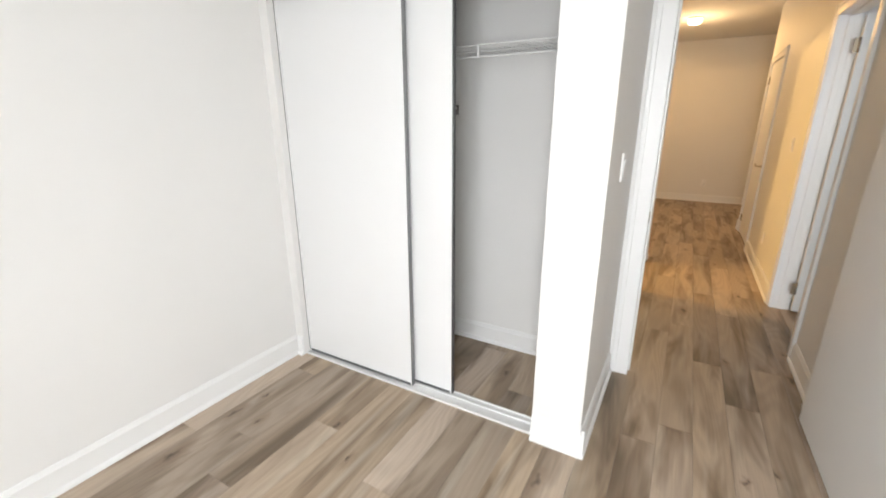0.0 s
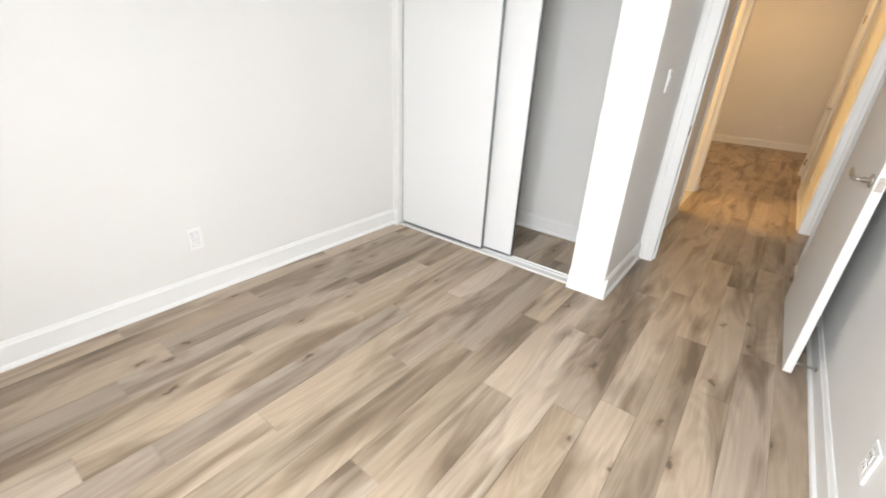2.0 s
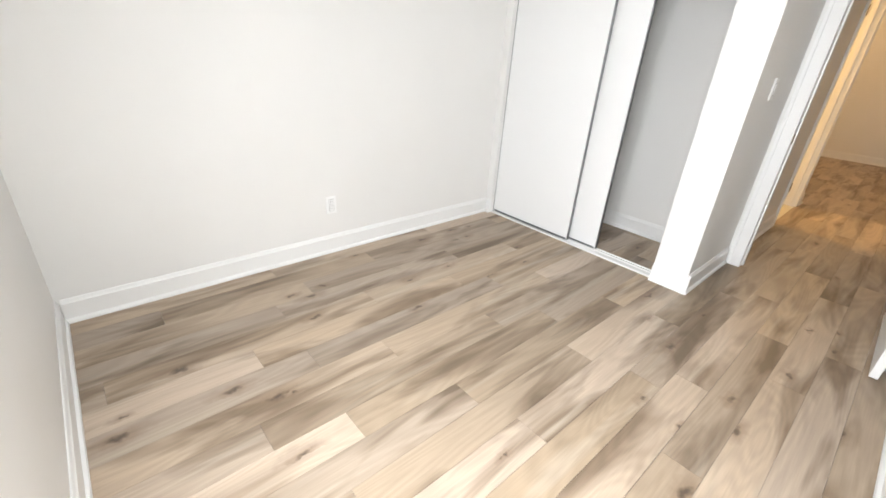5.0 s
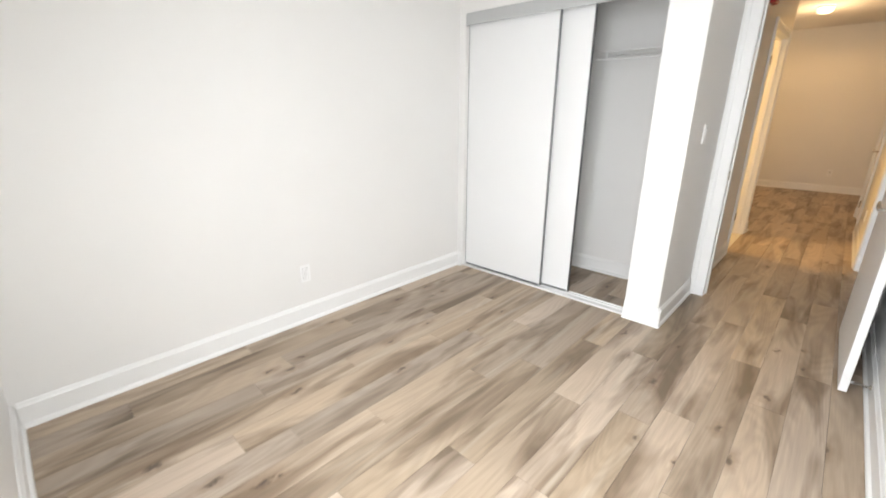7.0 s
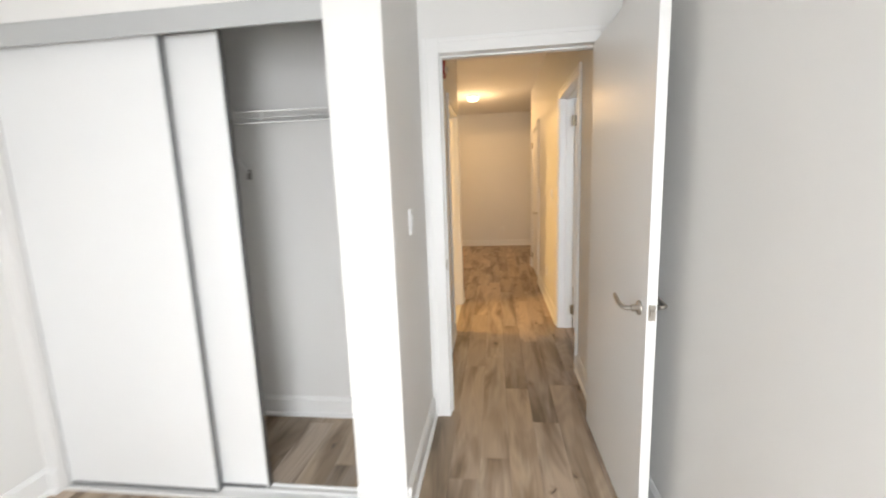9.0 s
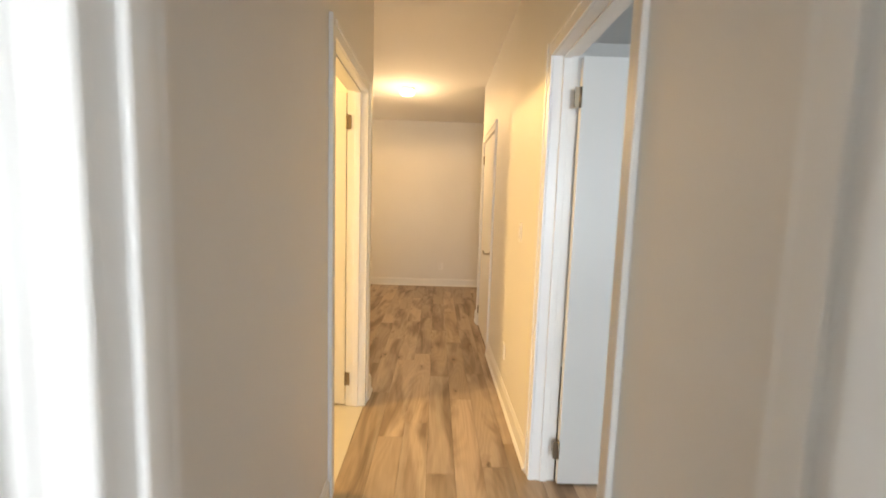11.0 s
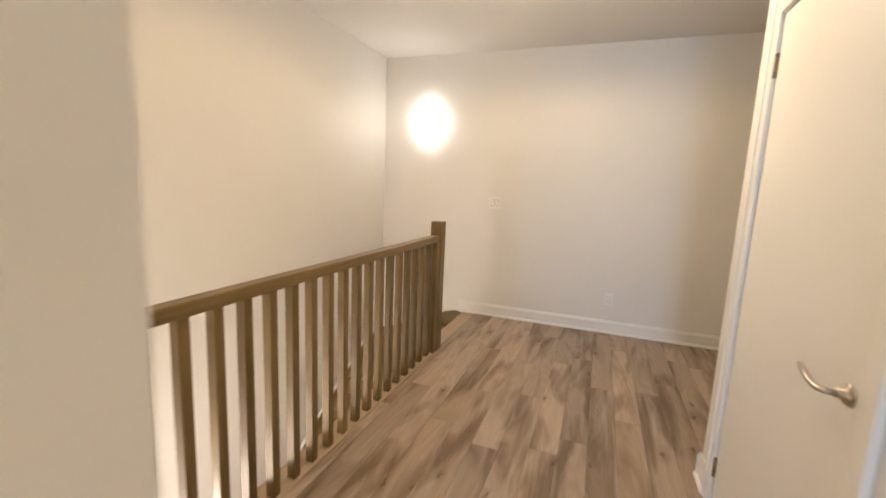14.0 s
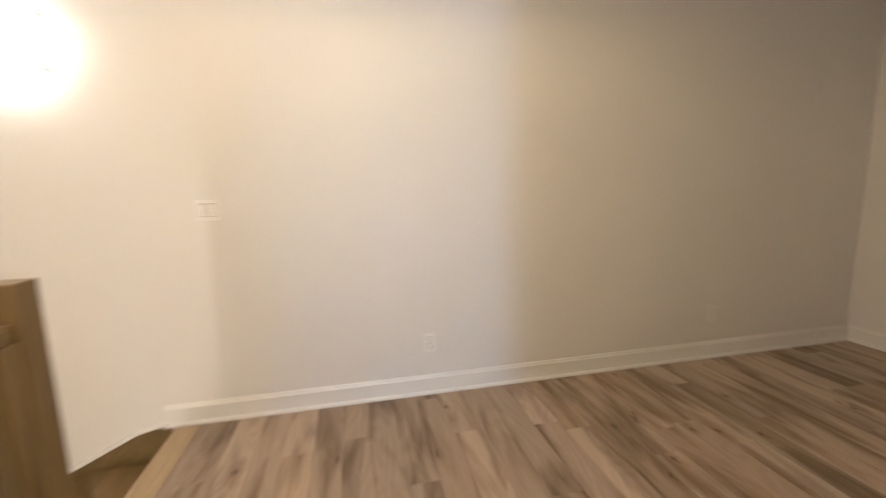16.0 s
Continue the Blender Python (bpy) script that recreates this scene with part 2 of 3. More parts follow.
def tube(bm, pts, r, n=10, flat=1.0):
    """A round bar along points; r is one radius or one for each point."""
    pts = [Vector(p) for p in pts]
    rs = r if isinstance(r, (list, tuple)) else [r] * len(pts)
    rings = []
    for i, p in enumerate(pts):
        d = (pts[min(i + 1, len(pts) - 1)] - pts[max(i - 1, 0)]).normalized()
        side = d.cross(Vector((0, 0, 1)))
        side = side.normalized() if side.length > 1e-3 else Vector((1, 0, 0))
        up = side.cross(d).normalized()
        rings.append([bm.verts.new(p + rs[i] * (math.cos(a) * side + flat * math.sin(a) * up))
                      for a in (2 * math.pi * k / n for k in range(n))])
    for a, b in zip(rings, rings[1:]):
        for k in range(n):
            f = bm.faces.new((a[k], a[(k + 1) % n], b[(k + 1) % n], b[k]))
            f.smooth = True
    bm.faces.new(list(reversed(rings[0])))
    bm.faces.new(rings[-1])
    return bm


def lathe(bm, prof, n=32, m=None):
    """Turned shape about z from (radius, height) pairs."""
    rings = [[bm.verts.new((r * math.cos(2 * math.pi * k / n), r * math.sin(2 * math.pi * k / n), z)) for k in range(n)] for r, z in prof]
    for a, b in zip(rings, rings[1:]):
        for k in range(n):
            f = bm.faces.new((a[k], a[(k + 1) % n], b[(k + 1) % n], b[k]))
            f.smooth = True
    bm.faces.new(list(reversed(rings[0])))
    bm.faces.new(rings[-1])
    if m is not None:
        bmesh.ops.transform(bm, matrix=m, verts=[v for r in rings for v in r])
    return bm


def link(name, bm, mat):
    bmesh.ops.recalc_face_normals(bm, faces=bm.faces)
    me = bpy.data.meshes.new(name)
    bm.to_mesh(me)
    bm.free()
    me.materials.append(mat)
    return new(name, me)


def part(name, bm, mat, parent, label=""):
    ob = link(name, bm, mat)
    ob.parent = parent
    return tagged(ob, label)


def thing(name, m, label, category, group=""):
    ob = new(name)
    ob.empty_display_size = 0.05
    ob.matrix_basis = m
    return tagged(ob, label, category, group)


def structure(name, bm, mat, label="", category=""):
    return tagged(link(name, bm, mat), label, category, kind="structure")


# ---------------- walls, ceilings, slabs ----------------
H = 2.70
PW = "white painted plasterboard wall with low sheen"
structure("wall_bedroom_left", boxes((-2.05, -1.93, -1.42, 2.49, -0.2, H)), WALL, PW, "wall")
structure("wall_bedroom_window", boxes((-1.93, -0.24, -1.42, -1.30, -0.2, H), (0.72, 0.955, -1.42, -1.30, -0.2, H),
          (-0.24, 0.72, -1.42, -1.30, -0.2, 0.35), (-0.24, 0.72, -1.42, -1.30, 2.22, H)), WALL, PW, "wall")
structure("wall_bedroom_right", boxes((0.835, 0.955, -1.30, 2.415, -0.2, H)), WALL, PW, "wall")
structure("wall_closet_front", boxes((-1.93, -1.87, 1.65, 1.77, -0.2, 2.065), (-1.93, -0.40, 1.65, 1.77, 2.065, H),
          (-0.40, -0.185, 1.65, 1.77, -0.2, H)), WALL, PW, "wall")
structure("wall_closet_side", boxes((-0.305, -0.185, 1.77, 2.415, -0.2, H)), WALL, PW, "wall")
structure("wall_closet_back", boxes((-1.93, -0.31, 2.37, 2.49, -0.2, H)), WALL, PW, "wall")
structure("wall_bedroom_door", boxes((-0.31, -0.095, 2.415, 2.53, -0.2, H), (0.750, 0.955, 2.415, 2.53, -0.2, H),
          (-0.095, 0.750, 2.415, 2.53, 2.065, H)), WALL, PW, "wall")
structure("wall_hall_left", boxes((-0.31, -0.19, 2.53, 3.815, -0.2, H), (-0.31, -0.19, 4.695, 4.93, -0.2, H),
          (-0.31, -0.19, 3.815, 4.695, 2.065, H)), WALL, PW, "wall")
structure("wall_hall_right", boxes((0.775, 0.895, 2.53, 3.115, -0.2, H), (0.775, 0.895, 3.965, 5.77, -0.2, H),
          (0.775, 0.895, 6.685, 6.87, -0.2, H), (0.775, 0.895, 3.115, 3.965, 2.065, H),
          (0.775, 0.895, 5.77, 6.685, 2.065, H)), WALL, PW, "wall")
structure("wall_landing_return", boxes((0.895, 3.76, 6.75, 6.87, -0.2, H)), WALL, PW, "wall")
structure("wall_far", boxes((-2.24, 3.88, 8.94, 9.06, -2.9, H)), WALL, PW, "wall")
structure("wall_landing_right", boxes((3.76, 3.88, 6.75, 8.94, -0.2, H)), WALL, PW, "wall")
structure("wall_stair_left", boxes((-2.24, -2.12, 4.81, 8.94, -2.9, H)), WALL, PW, "wall")
structure("wall_stair_near", boxes((-2.12, -0.31, 4.81, 4.93, -2.9, H)), WALL, PW, "wall")
structure("wall_stair_under", boxes((-1.09, -0.99, 4.93, 8.06, -2.9, -0.24)), WALL, PW, "wall")
structure("wall_bath_left", boxes((-2.24, -2.12, 2.49, 4.81, -0.2, H)), WALL, PW, "wall")
structure("wall_side_room_far", boxes((0.895, 3.9, 5.5, 5.62, -0.2, H)), WALL, PW, "wall")
structure("wall_side_room_right", boxes((3.9, 4.02, -1.42, 5.62, -0.2, H)), WALL, PW, "wall")
structure("wall_side_room_window", boxes((0.955, 1.5, -1.42, -1.30, -0.2, H), (2.9, 3.9, -1.42, -1.30, -0.2, H),
          (1.5, 2.9, -1.42, -1.30, -0.2, 0.85), (1.5, 2.9, -1.42, -1.30, 2.15, H)), WALL, PW, "wall")
structure("ceiling", boxes((-2.24, 4.02, -1.42, 9.06, H, H + 0.15)), CEIL, "flat white painted ceiling", "ceiling")
structure("ceiling_soffit_bedroom", boxes((-1.928, -1.59, -1.298, 1.648, 2.31, H - 0.002)), CEIL, "white boxed soffit below the bedroom ceiling", "soffit")
structure("ceiling_soffit_entry", boxes((-0.183, 0.833, 1.652, 2.413, 2.35, H - 0.002)), CEIL, "white lowered ceiling inside the bedroom door", "soffit")
structure("ground_lower", boxes((-2.24, -0.9, 4.81, 9.06, -3.0, -2.88)), FLOORW, "wood floor at the foot of the stairs", "floor")

# windows
for i, (m, w, h) in enumerate(((pose(0.24, -1.36, 0.35), 0.96, 1.87), (pose(2.2, -1.36, 0.85), 1.4, 1.3))):
    win = thing("window_%d" % (i + 1), m, "white framed two-pane window in daylight", "window")
    tagged(win, kind="structure")
    part("window_frame", boxes((-w / 2, w / 2, -0.05, 0.05, 0, 0.05), (-w / 2, w / 2, -0.05, 0.05, h - 0.05, h),
         (-w / 2, -w / 2 + 0.05, -0.05, 0.05, 0.05, h - 0.05), (w / 2 - 0.05, w / 2, -0.05, 0.05, 0.05, h - 0.05),
         (-0.025, 0.025, -0.05, 0.05, 0.05, h - 0.05)), TRIM, win)
    for s in (-1, 1):
        pane = part("pane", boxes((min(s * 0.03, s * (w / 2 - 0.055)), max(s * 0.03, s * (w / 2 - 0.055)), -0.045, -0.039, 0.055, h - 0.055)), GLASS, win)
        pane.visible_shadow = False


# ---------------- baseboards, casings, jambs ----------------
def skirting(name, runs):
    """Flat board with a rounded shoe; runs: (axis, fixed wall face, outward sign, from, to)."""
    prof = [(0, 0), (0.026, 0), (0.026, 0.008), (0.023, 0.015), (0.016, 0.020), (0.0135, 0.022), (0.0135, 0.104), (0.010, 0.109), (0.006, 0.122), (0.004, 0.125), (0, 0.125)]
    bm = bmesh.new()
    for ax, face, sign, a, b in runs:
        ends = []
        for s in (a, b):
            ring = []
            for d, z in prof:
                p = (face + sign * d, s, z) if ax == "y" else (s, face + sign * d, z)
                ring.append(bm.verts.new(p))
            ends.append(ring)
        n = len(prof)
        for k in range(n):
            bm.faces.new((ends[0][k], ends[0][(k + 1) % n], ends[1][(k + 1) % n], ends[1][k]))
        bm.faces.new(ends[0])
        bm.faces.new(list(reversed(ends[1])))
    return structure(name, bm, TRIM, "white painted baseboard with shoe moulding", "baseboard")


skirting("baseboard_bedroom", [("y", -1.93, 1, -1.28, 1.65), ("x", -1.30, 1, -1.93, 0.835), ("y", 0.835, -1, -1.28, 2.38),
         ("x", 1.65, -1, -0.40, -0.165), ("y", -0.185, 1, 1.63, 2.395), ("x", 1.65, -1, -1.91, -1.87)])
skirting("baseboard_closet", [("x", 2.37, -1, -1.93, -0.305), ("y", -1.93, 1, 1.77, 2.35), ("y", -0.305, -1, 1.77, 2.35)])
skirting("baseboard_hall", [("y", -0.19, 1, 2.53, 3.745), ("y", -0.19, 1, 4.765, 4.93), ("y", 0.775, -1, 2.55, 3.06),
         ("y", 0.775, -1, 4.02, 5.715), ("y", 0.775, -1, 6.74, 6.89), ("x", 6.87, 1, 0.755, 3.76)])
skirting("baseboard_landing", [("x", 8.94, -1, -1.16, 3.76), ("y", 3.76, -1, 6.89, 8.92)])
skirting("baseboard_side_room", [("x", 5.5, -1, 0.895, 3.9), ("y", 3.9, -1, -1.3, 5.48)])


def casing(name, ax, face, sign, a, b, top, w=0.07, back=None, wl=None, wr=None):
    """A moulded door surround on the wall face; a..b is the clear opening, top its height."""
    bm = bmesh.new()
    wl, wr = w if wl is None else wl, w if wr is None else wr

    def bar(s0, s1, z0, z1, d):
        lo, hi = sorted((face, face + sign * d))
        if ax == "y":
            box(bm, lo, hi, s0, s1, z0, z1, 0.003)
        else:
            box(bm, s0, s1, lo, hi, z0, z1, 0.003)
    for s0, s1, out in ((a - wl, a, -1), (b, b + wr, 1)):
        bar(s0, s1, 0, top + w, 0.013)
        if out < 0:
            bar(s0 - 0.001, s0 + 0.022, 0.001, top + w + 0.001, 0.019)
        else:
            bar(s1 - 0.022, s1 + 0.001, 0.001, top + w + 0.001, 0.019)
    bar(a + 0.0005, b - 0.0005, top, top + w - 0.001, 0.0128)
    bar(a + 0.0005, b - 0.0005, top + w - 0.022, top + w, 0.0185)
    return structure(name, bm, TRIM, "white painted moulded door casing", "door casing")


def jamb(name, ax, f0, f1, a, b, top, stop):
    """Door lining through the wall with a stop bead at depth stop."""
    bm = bmesh.new()
    t = 0.0148
    rows = [(a - t, a, 0, top), (b, b + t, 0, top), (a - t, b + t, top, top + t)]
    beads = [(a, a + 0.010, 0, top - 0.010), (b - 0.010, b, 0, top - 0.010), (a, b, top - 0.010, top)]
    for s0, s1, z0, z1 in rows:
        box(bm, *((f0, f1, s0, s1) if ax == "y" else (s0, s1, f0, f1)), z0, z1)
    for s0, s1, z0, z1 in beads:
        box(bm, *((stop, stop + 0.035, s0, s1) if ax == "y" else (s0, s1, stop, stop + 0.035)), z0, z1, 0.002)
    return structure(name, bm, TRIM, "white painted door lining with stop bead", "door jamb")


casing("casing_bedroom", "x", 2.415, -1, -0.08, 0.735, 2.05, 0.075, wl=0.085)
casing("casing_bedroom_hall", "x", 2.53, 1, -0.08, 0.735, 2.05, 0.07, wl=0.07, wr=0.035)
jamb("jamb_bedroom", "x", 2.4155, 2.5295, -0.08, 0.735, 2.05, 2.46)
casing("casing_bath", "y", -0.19, 1, 3.83, 4.68, 2.05)
jamb("jamb_bath", "y", -0.3095, -0.1905, 3.83, 4.68, 2.05, -0.26)
casing("casing_side_room", "y", 0.775, -1, 3.13, 3.95, 2.05)
jamb("jamb_side_room", "y", 0.7755, 0.8945, 3.13, 3.95, 2.05, 0.82)
casing("casing_hall_closet", "y", 0.775, -1, 5.785, 6.67, 2.05)
jamb("jamb_hall_closet", "y", 0.7755, 0.8945, 5.785, 6.67, 2.05, 0.815)


# ---------------- doors ----------------
def lever(door, x, y, z, side, towards):
    """Lever handle on the face y of a leaf; side is the way out of the face, towards the way the lever points along x."""
    h = part("handle", lathe(bmesh.new(), [(0.0, 0), (0.026, 0), (0.027, 0.004), (0.024, 0.008), (0.011, 0.010), (0.011, 0.03), (0.0, 0.03)], 24,
             pose(x, y, z, -90 * side)), NICKEL, door, "satin nickel lever handle")
    pts = [(x, y + side * 0.028, z), (x, y + side * 0.046, z), (x + towards * 0.014, y + side * 0.056, z),
           (x + towards * 0.05, y + side * 0.058, z + 0.004), (x + towards * 0.085, y + side * 0.057, z + 0.012), (x + towards * 0.118, y + side * 0.054, z + 0.020)]
    part("lever", tube(bmesh.new(), pts, [0.010, 0.0105, 0.0105, 0.0095, 0.0085, 0.006], 12, 0.75), NICKEL, h)


def door(name, m, w, label, hinges=(0.19, 1.86), hside=1, lever_z=0.92):
    """Slab door: hinge edge at x = 0, leaf along +x, thickness from y = 0 to 0.035."""
    d = tagged(thing(name, m, label, "door"), kind="structure")
    bm = bmesh.new()
    box(bm, 0.002, w, 0, 0.035, 0.010, 2.04, 0.002)
    part("leaf", bm, DOORP, d)
    part("latch_plate", boxes((w - 0.0005, w + 0.0015, 0.006, 0.029, lever_z - 0.028, lever_z + 0.028), bevel=0.0005), NICKEL, d, "satin metal latch plate")
    part("latch_bolt", boxes((w + 0.001, w + 0.009, 0.011, 0.024, lever_z - 0.010, lever_z + 0.010), bevel=0.002), NICKEL, d)
    lever(d, w - 0.065, 0.0, lever_z, -1, -1)
    lever(d, w - 0.065, 0.035, lever_z, 1, -1)
    for z in hinges:
        y = 0.035 + 0.006 if hside > 0 else -0.006
        bm = tube(bmesh.new(), [(-0.003, y, z - 0.045), (-0.003, y, z + 0.045)], 0.0065, 10)
        box(bm, -0.004, -0.001, min(y, 0.0175), max(y, 0.0175), z - 0.044, z + 0.044)
        box(bm, -0.030, 0.0, y - 0.0018, y + 0.0008, z - 0.044, z + 0.044)
        part("hinge", bm, HINGEM, d, "aged metal butt hinge")
    return d


ang = math.degrees(math.atan2(1.565 - 2.405, 0.711 - 0.700))
door("door_bedroom", pose(0.700, 2.405, 0, 0, 0, ang), 0.84, "white painted slab door standing open against the wall", hside=1)
door("door_side_room", pose(0.897, 3.911, 0, 0, 0, 0), 0.81, "white painted slab door standing open into a daylit room", hside=-1)
door("door_bath", pose(-0.312, 4.716, 0, 0, 0, 178.5), 0.845, "white painted slab door standing open into a lit bathroom", hside=1)
door("door_hall_closet", pose(0.777, 6.667, 0, 0, 0, -90), 0.879, "white painted slab door, closed, with lever handle", hside=-1)
structure("strike_plate", boxes((-0.0815, -0.0775, 2.425, 2.455, 0.89, 0.95), bevel=0.0008), HINGEM, "satin metal strike plate on the door jamb", "strike plate")

# ---------------- bedroom closet ----------------
sl = thing("sliding_closet_door", pose(-1.477, 1.705, 0.012), "white flat sliding closet door with white edge rails and grey shade strips", "sliding door", "closet sliding doors")
part("panel", boxes((-0.378, 0.378, -0.009, 0.009, 0.012, 1.99), bevel=0.001), SLIDER, sl)
for s in (-1, 1):
    part("edge_trim", boxes((min(s * 0.3785, s * 0.388), max(s * 0.3785, s * 0.388), -0.014, 0.012, 0.0, 2.0), bevel=0.003), SLIDER, sl, "white edge rail")
    # the shadow gap beside the panel edge, put in as a grey strip
    part("edge_shade", boxes((min(s * 0.3881, s * 0.393), max(s * 0.3881, s * 0.393), -0.013, 0.013, 0.001, 2.0), bevel=0.001), EDGE, sl, "grey strip standing in for shade at the panel edge")
part("bottom_rail", boxes((-0.378, 0.378, -0.013, 0.011, 0.0, 0.0118), bevel=0.001), EDGE, sl)
copy_thing(sl, pose(-1.254, 1.748, 0.012))
tr = thing("closet_track", pose(-1.135, 1.71, 0), "pale enamelled sliding door track", "door track")
part("bottom_track", boxes((-0.733, 0.733, -0.048, 0.058, 0.0005, 0.005), (-0.733, 0.733, -0.048, -0.044, 0.005, 0.013), (-0.733, 0.733, 0.016, 0.020, 0.005, 0.012), (-0.733, 0.733, 0.054, 0.058, 0.005, 0.013)), TRIM, tr)
part("header_fascia", boxes((-0.733, 0.733, -0.060, -0.048, 1.98, 2.0645), (-0.733, 0.733, -0.048, 0.058, 2.05, 2.0645), bevel=0.001), ALU, tr, "light grey header fascia")

sh = thing("wire_shelf", pose(-1.12, 2.36, 1.745), "white coated wire closet shelf on diagonal braces", "shelf")
for y, z in ((-0.30, 0.008), (-0.30, -0.045), (-0.15, 0.004), (-0.008, 0.004)):
    part("rail", tube(bmesh.new(), [(-0.80, y, z), (0.80, y, z)], 0.0042, 8), WIRE, sh)
wires = bmesh.new()
for k in range(62):
    x = -0.79 + k * 0.0259
    tube(wires, [(x, -0.002, 0.008), (x, -0.302, 0.010)], 0.0016, 5)
tagged(part("wire_deck", wires, WIRE, sh), kind="stuff")
for x in (-0.60, -0.02, 0.22, 0.72):
    part("lip_clip", boxes((x - 0.006, x + 0.006, -0.305, -0.295, -0.048, 0.010), bevel=0.002), WIRE, sh)
for x in (-0.03, -0.72):
    br = part("brace", tube(bmesh.new(), [(x, -0.298, -0.045), (x - 0.02, -0.06, -0.235), (x - 0.025, -0.004, -0.27)], 0.0055, 8), WIRE, sh)
    part("brace_foot", boxes((x - 0.035, x - 0.015, -0.008, 0.009, -0.305, -0.25), bevel=0.002), RUBBER, br, "dark plastic brace foot")

# spring door stop
ds = thing("door_stop", pose(0.820, 1.565, 0.075, 0, 0, 0), "springy metal door stop on the baseboard", "door stop")
coil = [(-0.006 - 0.058 * k / 60, 0.006 * math.cos(k * 0.9), 0.006 * math.sin(k * 0.9)) for k in range(61)]
part("spring", tube(bmesh.new(), coil, 0.0016, 6), NICKEL, ds)
part("base", boxes((-0.007, 0.002, -0.009, 0.009, -0.009, 0.009), bevel=0.002), NICKEL, ds)
part("tip", tube(bmesh.new(), [(-0.062, 0, 0), (-0.074, 0, 0)], 0.008, 10), RUBBER, ds)


# ---------------- sockets and switches ----------------
def socket(m):
    s = thing("wall_socket", m, "white double wall socket with square cover plate", "outlet", "wall sockets")
    part("cover_plate", boxes((-0.035, 0.035, -0.0075, 0.0, -0.058, 0.058), bevel=0.0025), PLATE, s)
    for z in (-0.022, 0.022):
        # shade around the receptacle, as a dark rim just proud of the plate
        part("rim_shade", boxes((-0.0188, 0.0188, -0.0081, -0.0070, z - 0.0178, z + 0.0178)), RIM_SHADE, s)
        o = part("receptacle", boxes((-0.017, 0.017, -0.0100, -0.0070, z - 0.016, z + 0.016), bevel=0.002), PLATE, s)
        for x in (-0.007, 0.006):
            part("slot", boxes((x - 0.001, x + 0.001, -0.0107, -0.0098, z - 0.003, z + 0.006)), SLOT, o)
    return s


def switch(m, gangs=1):
    s = thing("light_switch", m, "white rocker light switch" if gangs == 1 else "white double rocker light switch plate", "light switch", "light switches")
    w = 0.035 + 0.023 * (gangs - 1)
    part("cover_plate", boxes((-w, w, -0.0075, 0.0, -0.058, 0.058), bevel=0.0025), PLATE, s)
    for g in range(gangs):
        x = (g - (gangs - 1) / 2) * 0.046
        bm = bmesh.new()
        box(bm, x - 0.016, x + 0.016, -0.0115, -0.0065, -0.033, 0.033, 0.002)
        bmesh.ops.rotate(bm, cent=(x, -0.006, 0), matrix=Matrix.Rotation(radians(3), 3, "X"), verts=bm.verts)
        # dark rim drawn for the shade around the rocker
        part("rim_shade", boxes((x - 0.0185, x + 0.0185, -0.0081, -0.0070, -0.0355, 0.0355)), RIM_SHADE, s)
        part("rocker", bm, PLATE, s)
    return s


socket(pose(-1.93, 0.134, 0.336, 0, 0, 90))
socket(pose(0.775, 4.865, 0.345, 0, 0, -90))
socket(pose(0.835, 0.70, 0.33, 0, 0, -90))
socket(pose(0.358, 8.94, 0.335))
socket(pose(2.448, 8.94, 0.336))
switch(pose(-0.185, 1.985, 1.215, 0, 0, 90))
switch(pose(0.775, 4.49, 1.213, 0, 0, -90))
switch(pose(-0.828, 8.94, 1.207), 2)

# fire alarm
fa = thing("fire_alarm", pose(-0.19, 3.32, 2.21, 0, 0, 90), "red wall fire alarm with clear strobe lens", "fire alarm")
part("housing", boxes((-0.06, 0.06, -0.045, 0.0, -0.065, 0.065), bevel=0.008), REDP, fa)
part("strobe", boxes((-0.035, 0.035, -0.062, -0.044, -0.035, 0.005), bevel=0.006), CLEAR, fa, "clear strobe lens")

# ---------------- lamps ----------------
cl = thing("ceiling_lamp", pose(-0.12, 7.04, 2.70), "round flush ceiling lamp with glowing frosted glass", "ceiling lamp")
part("base_ring", lathe(bmesh.new(), [(0.0, -0.018), (0.088, -0.018), (0.092, -0.012), (0.092, 0.0), (0.0, 0.0)], 40), PLATE, cl)
part("glass_shade", lathe(bmesh.new(), [(0.0, -0.085), (0.045, -0.083), (0.070, -0.074), (0.083, -0.055), (0.087, -0.035), (0.085, -0.0185), (0.0, -0.0185)], 40), GLOW, cl, "glowing frosted glass shade")
sc = thing("wall_sconce", pose(-1.59, 8.94, 2.02), "lit wall sconce with frosted glass and metal bars", "wall lamp")
part("back_plate", boxes((-0.135, 0.135, -0.014, 0.0, -0.13, 0.14), bevel=0.004), NICKEL, sc, "satin metal back plate")
bm = bmesh.new()
box(bm, -0.105, 0.105, -0.115, -0.022, -0.145, 0.150, 0.03)
part("glass_shade", bm, GLOWS, sc, "glowing frosted glass shade")
for x in (-0.122, 0.122):
    bar = part("bar", tube(bmesh.new(), [(x, -0.10, -0.12), (x, -0.10, 0.13)], 0.005, 10), NICKEL, sc, "slim satin metal bar")
    for z in (-0.118, 0.128):
        part("clip", boxes((x - 0.006, x + 0.006, -0.105, -0.010, z - 0.005, z + 0.005), bevel=0.0015), NICKEL, bar)
# second sconce body, added out of view to go with the stairwell fill light
low = copy_thing(sc, pose(-1.60, 4.93, -0.45, 0, 0, 180))
tagged(low, "added unseen fill lamp above the lower stair flight")
vl = thing("vanity_lamp", pose(-2.12, 4.06, 2.12, 0, 0, 90), "lit bathroom wall lamp with three glass shades", "wall lamp")
